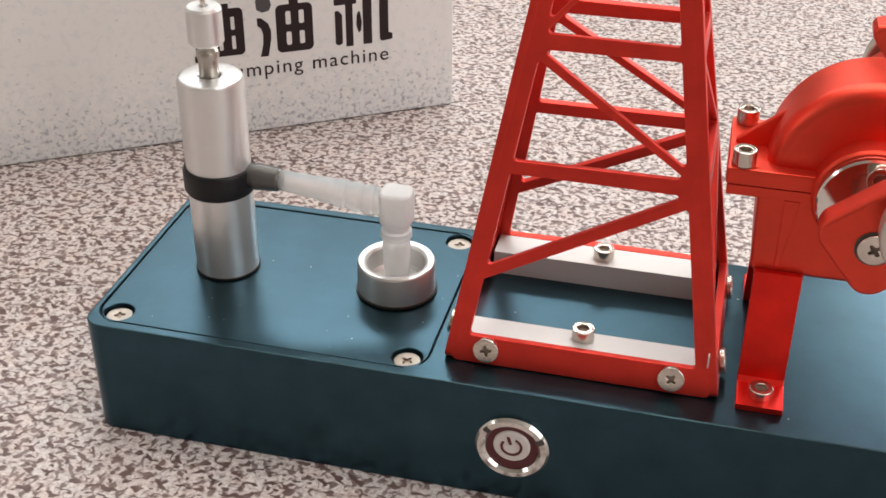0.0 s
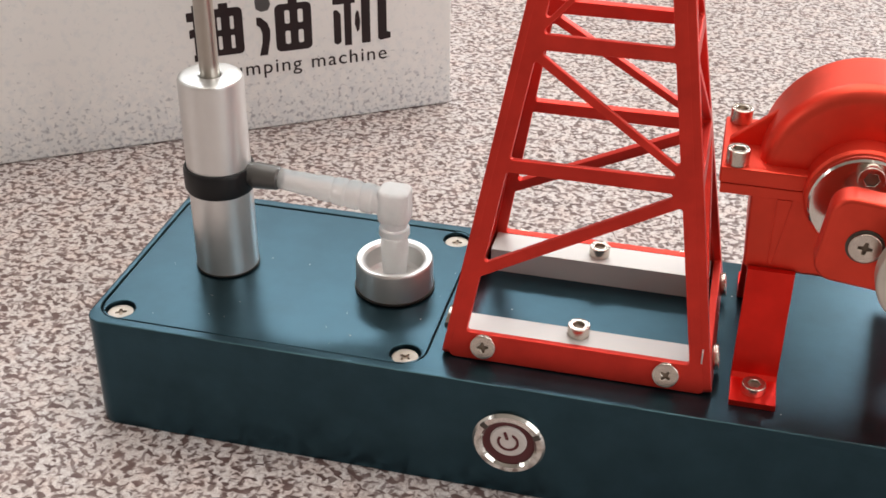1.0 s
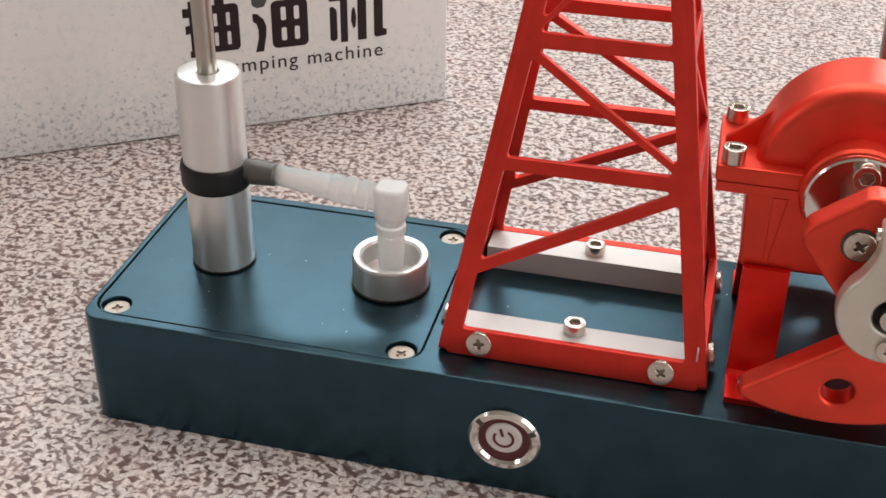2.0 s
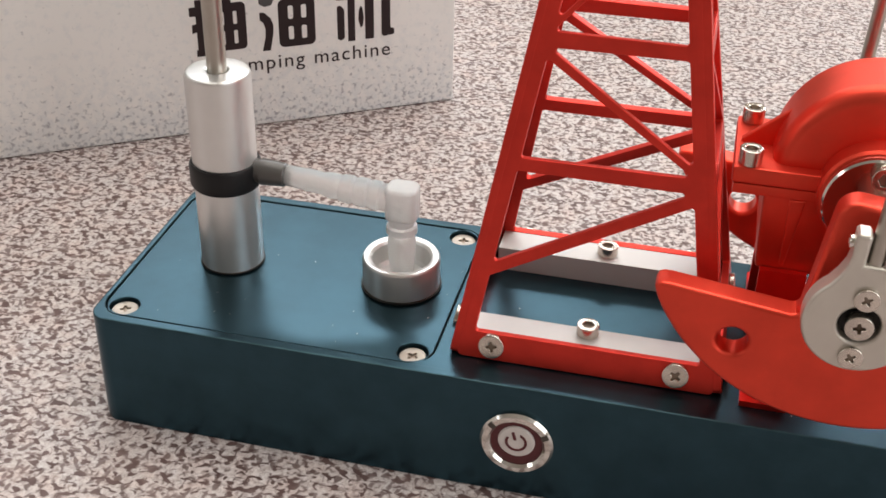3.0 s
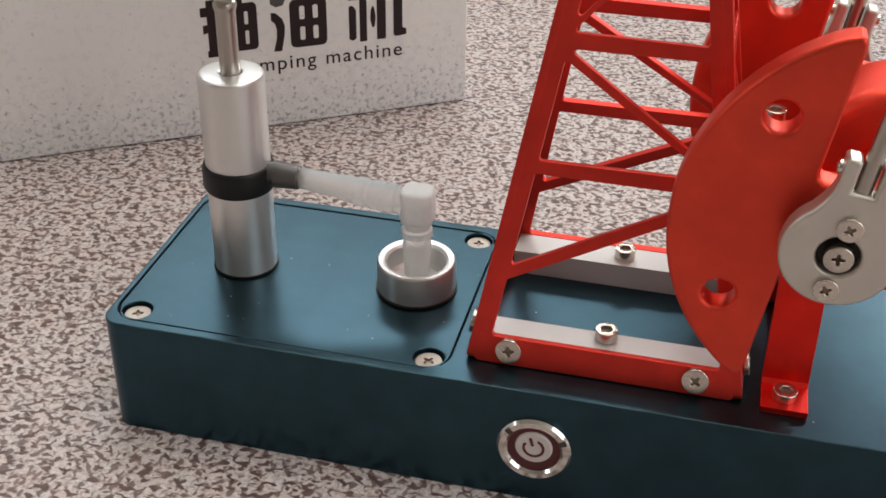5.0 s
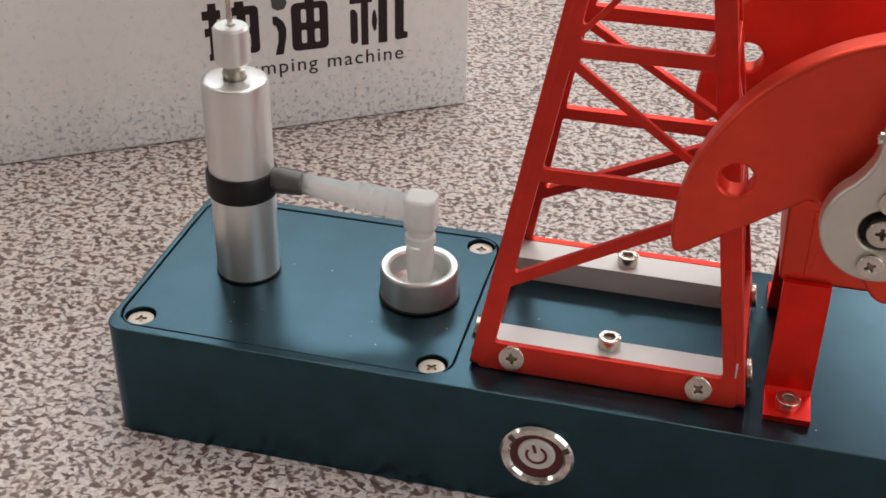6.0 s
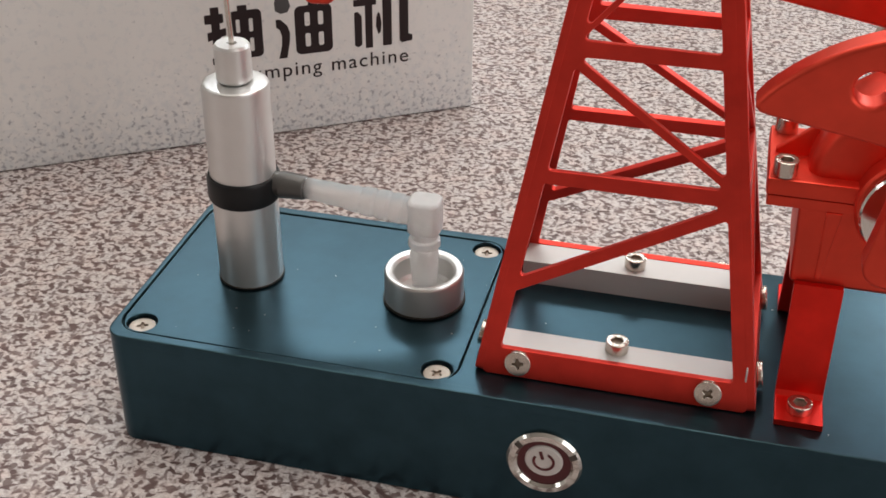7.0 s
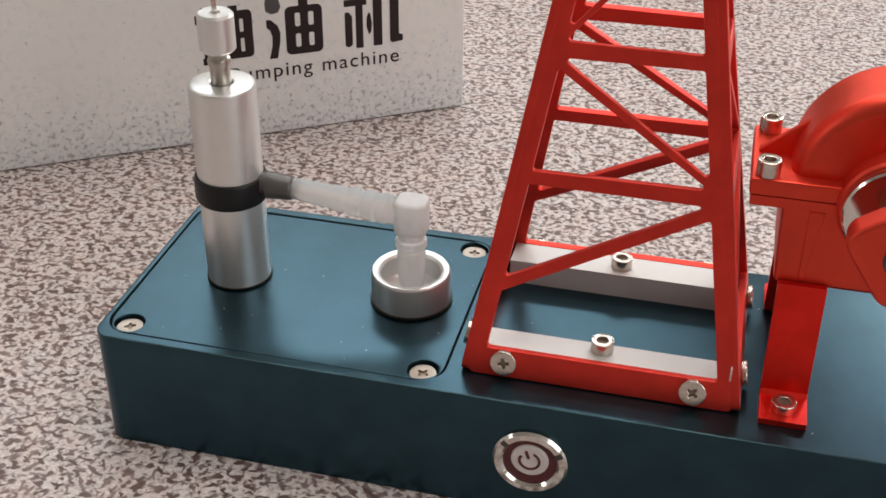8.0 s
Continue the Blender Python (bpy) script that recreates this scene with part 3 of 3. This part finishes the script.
def gearbox():
    g = new("gearbox")
    g.parent = model
    tagged(g, "red cast gearbox with a domed cover on strap feet")
    sx, sz = SHAFT
    y0, y1 = 0.0200, D - 0.0200
    x0, x1 = 0.1414, 0.2150
    part("cover_flange", box(x0, x1, y0, y1, 0.0772, 0.0810, 0.0006), RED_CAST, g)
    part("body_flange", box(x0 + 0.0004, x1 - 0.0004, y0 + 0.0002, y1 - 0.0002, 0.0748, 0.0772, 0.0003), RED_CAST, g)
    out = rounded([(x0 + 0.0076, 0.0573), (x1 - 0.0076, 0.0573), (x1 - 0.0068, 0.0760), (x0 + 0.0068, 0.0760)], 0.0012)
    part("lower_housing", plate([out], y1 - y0 - 0.0008, 0.0008, pose(0, y1 - 0.0004, 0) @ FRONT), RED_CAST, g)
    for s in (-1, 1):
        rib = [(sx + s * 0.0148, 0.0592), (sx + s * 0.0158, 0.0592), (sx + s * 0.0160, 0.0748), (sx + s * 0.0128, 0.0748)]
        part("rib", plate([rib], 0.0014, 0.0003, pose(0, y0 + 0.0014, 0) @ FRONT), RED_CAST, g)
        web = [(sx + s * 0.0270, 0.0806), (sx + s * 0.0130, 0.0806), (sx + s * 0.0130, 0.0900), (sx + s * 0.0178, 0.0896), (sx + s * 0.0270, 0.0818)]
        part("web", plate([web], 0.0016, 0.0004, pose(0, MID + 0.0008, 0) @ FRONT), RED_CAST, g)
    r = 0.0205
    dome = [(sx + r * math.cos(math.pi * i / 40), sz + 0.0016 + r * math.sin(math.pi * i / 40)) for i in range(41)] + [(sx - r, 0.0752), (sx + r, 0.0752)]
    part("domed_cover", plate([dome], D - 0.046, 0.0034, pose(0, D - 0.0230, 0) @ FRONT, 7), RED_CAST, g, "domed red cover")
    for s in (-1, 1):
        m = pose(sx, MID + s * (MID - 0.0205), sz) @ (FRONT if s < 0 else pose(0, 0, 0, -90))
        part("bearing_boss", lathe([(0, -0.003), (0.0112, -0.003), (0.0112, 0.0020), (0.0107, 0.0026), (0.0099, 0.0026), (0, 0.0026)], 56, m), RED_CAST, g)
        part("bearing_disc", lathe([(0, 0.0024), (0.0104, 0.0024), (0.0104, 0.0046), (0.0100, 0.0050), (0, 0.0050)], 56, m), CHROME, g, "polished steel disc")
        part("shaft", lathe([(0, 0.004), (0.0030, 0.004), (0.0030, 0.0145), (0, 0.0145)], 32, m), BRUSHED, g, "steel shaft")
        cap_bolt(g, pose(sx + 0.0005, MID + s * (MID - 0.0157), sz + 0.0072) @ (FRONT if s < 0 else pose(0, 0, 0, -90)), 0.0027, 0.0024)
    for x in (0.1446, 0.2118):
        for y in (0.0225, D - 0.0225):
            cap_bolt(g, pose(x, y, 0.0810), 0.0024, 0.0034)
    for sxs in (1, -1):
        for s in (-1, 1):
            xa, xb = (0.1500, 0.1599) if sxs > 0 else (0.1965, 0.2064)
            q = [(0.0063, H + 0.0001), (0.0063, H + 0.0015), (0.0147, H + 0.0015), (0.0156, H + 0.0024), (0.0186, 0.0582), (0.0201, 0.0582), (0.0170, H + 0.0012), (0.0160, H + 0.0001)]
            if s > 0:
                q = [(D - a, b) for a, b in q]
            part("strap_foot", plate([q], xb - xa, 0.0002, pose(xa, 0, 0) @ pose(0, 0, 0, 90, 0, 90)), RED_STRAP, g, "bent bright red strap foot")
            cap_bolt(g, pose((xa + xb) / 2, 0.0105 if s < 0 else D - 0.0105, H + 0.0015), 0.0026, 0.0022)


gearbox()

# ---- cranks, pitman arms, polished rod ----


def crank(s):
    """A T-shaped crank about its shaft: local x, z in its plane, the counterweight towards -z. s: -1 in front, 1 behind."""
    tip = radians(57)
    big = 0.0436
    out = [(0.0093, -0.0195), (0.0093, 0.0079), (-0.0093, 0.0079), (-0.0093, -0.0195)]
    shape = rounded(out, [0.0004, 0.0040, 0.0040, 0.0004], 7)
    shape[0:8] = [(0.0108, -0.0195), (0.0098, -0.0191), (0.0093, -0.0181)]
    shape[-8:] = [(-0.0093, -0.0181), (-0.0098, -0.0191), (-0.0108, -0.0195)]
    arc = [(big * math.sin(a), -big * math.cos(a)) for a in [-tip + 2 * tip * i / 36 for i in range(37)]]
    corner = [(0.0377, -0.0213), (0.0374, -0.0203), (0.0365, -0.0197), (0.0350, -0.0195)]
    shape = shape + [(-x, y) for x, y in corner[::-1]] + arc + corner
    holes = [circle(0.0353 * math.sin(radians(a)), -0.0353 * math.cos(radians(a)), 0.0032, 28) for a in (-34.2, 34.2)]
    y_face = 0.006 if s < 0 else D
    c = part("crank", plate([shape] + holes, 0.006, 0.0010, pose(0, y_face, 0) @ FRONT, 4), RED_CAST, model, "red T-shaped crank with counterweight")
    fm = FRONT if s < 0 else pose(0, 0, 0, -90)
    part("washer", lathe([(0, -0.001), (0.0036, -0.001), (0.0036, 0.0002), (0, 0.0002)], 32, pose(0, 0 if s < 0 else D, 0) @ fm), DARK, c, "dark seat")
    cross_screw(c, pose(0, 0.0001 if s < 0 else D - 0.0001, 0) @ fm, 0.0031, 0.0010, 0)
    pin = pose(0, 0 if s < 0 else D, -0.0126) @ fm
    part("crank_pin", lathe([(0, -0.001), (0.0050, -0.001), (0.0050, 0.0040), (0, 0.0040)], 32, pin), BRUSHED, c, "steel pin")
    return c


def pitman(s):
    """A connecting rod about its lower pin, along +z."""
    pts = [(0.0106 * math.cos(a), 0.0106 * math.sin(a)) for a in [radians(133) + radians(274) * i / 40 for i in range(41)]]
    side = [(0.0060, 0.0098), (0.0050, 0.0122), (0.0047, 0.0145), (0.0047, 0.0188), (0.0042, 0.0193), (0.0024, 0.0193), (0.0019, 0.0188), (0.0019, 0.0130)]
    out = pts + side + [(-x, z) for x, z in side[::-1]]
    y = -0.0038 if s < 0 else D + 0.0038 + 0.0046
    bore = circle(0, 0, 0.0039, 28)
    p = part("pitman_arm", plate([out, bore], 0.0046, 0.0008, pose(0, y, 0) @ FRONT, 3), SANDED, model, "steel connecting rod with round bearing end")
    fm = FRONT if s < 0 else pose(0, 0, 0, -90)
    yf = -0.0084 if s < 0 else D + 0.0084
    part("bore", lathe([(0, -0.0042), (0.0039, -0.0042), (0.0039, -0.0022), (0, -0.0022)], 28, pose(0, yf, 0) @ fm), BLACK, p, "dark bore")
    cross_screw(p, pose(0, yf, 0) @ fm @ pose(0, 0, -0.0012), 0.0027, 0.0022, 10, NICKEL)
    for z in (0.0062, -0.0070):
        cross_screw(p, pose(0, yf, z) @ fm @ pose(0, 0, 0.0), 0.0024, 0.0009, 35, NICKEL)
    ym = -0.0061 if s < 0 else D + 0.0061
    part("rod", lathe([(0, 0.0126), (0.0014, 0.0126), (0.0016, 0.0130), (0.0016, 0.1050), (0, 0.1050)], 28, pose(0, ym, 0)), BRUSHED, p, "round steel rod")
    for x, a in ((-0.0046, -90), (0.0046, 90)):
        cross_screw(p, pose(x, ym, 0.0166) @ pose(0, 0, 0, 0, a), 0.0013, 0.0010, 0, CHROME, "clamp_screw")
    return p


def polished_rod():
    p = part("polished_rod", lathe([(0, -0.0500), (0.0023, -0.0500), (0.0023, -0.0040), (0.0026, -0.0030), (0.0027, -0.0024), (0.0025, -0.0017), (0.0019, -0.0012), (0.0018, 0.0004), (0, 0.0004)], 40), BRUSHED, model, "polished steel pump rod")
    part("rod_cap", lathe([(0, 0.0), (0.0036, 0.0), (0.0041, 0.0006), (0.0041, 0.0083), (0.0036, 0.0089), (0.0012, 0.0089), (0.0010, 0.0083), (0, 0.0083)], 48), ALU, p, "satin aluminium cap")
    part("bridle_wire", tube([(0, 0, 0.0078), (-0.0001, 0, 0.0125), (-0.0004, 0, 0.0200), (-0.0008, 0, 0.0280)], [0.0006] * 4, 12), NICKEL, p, "thin steel wire")
    return p


def horse_head():
    """The lower tip of the swinging head, on an arm from the tower's axis."""
    out = rounded([(0.0, 0.0), (0.0055, 0.0004), (0.0080, 0.0050), (0.0075, 0.0300), (-0.0120, 0.0300), (-0.0060, 0.0120)], 0.0025)
    return part("horse_head", plate([out], 0.008, 0.0010, pose(0, CY + 0.004, 0) @ FRONT), RED_CAST, model, "red swinging head")


RATE = 45.6


def motions():
    pairs = [(crank(s), pitman(s)) for s in (-1, 1)]
    times = [0.25 * i for i in range(33)]
    for c, p in pairs:
        arms, rods = [], []
        for t in times:
            phi = 1.4 - RATE * (t - 2.8)  # degrees from straight down, towards +x
            px, pz = SHAFT[0] + 0.0126 * math.sin(radians(phi)), SHAFT[1] - 0.0126 * math.cos(radians(phi))
            lean = math.degrees(math.atan((SHAFT[0] + 0.0030 - px) / 0.105))
            arms.append((t, pose(SHAFT[0], 0, SHAFT[1], 0, -phi, 0)))
            rods.append((t, pose(px, 0, pz, 0, lean, 0)))
        walk(c, arms)
        walk(p, rods)
    rod, head = polished_rod(), horse_head()
    lifts = [(t, 1 - math.cos(radians(45.0 * (t - 6.84)))) for t in [0.1 * i for i in range(81)]]
    walk(rod, [(t, pose(CX, CY, CTOP + 0.0002 + max(0.0, 0.0221 * (k - 0.050)))) for t, k in lifts])
    walk(head, [(t, pose(0.0430, 0, 0.1035 + 0.0221 * k)) for t, k in lifts])


motions()
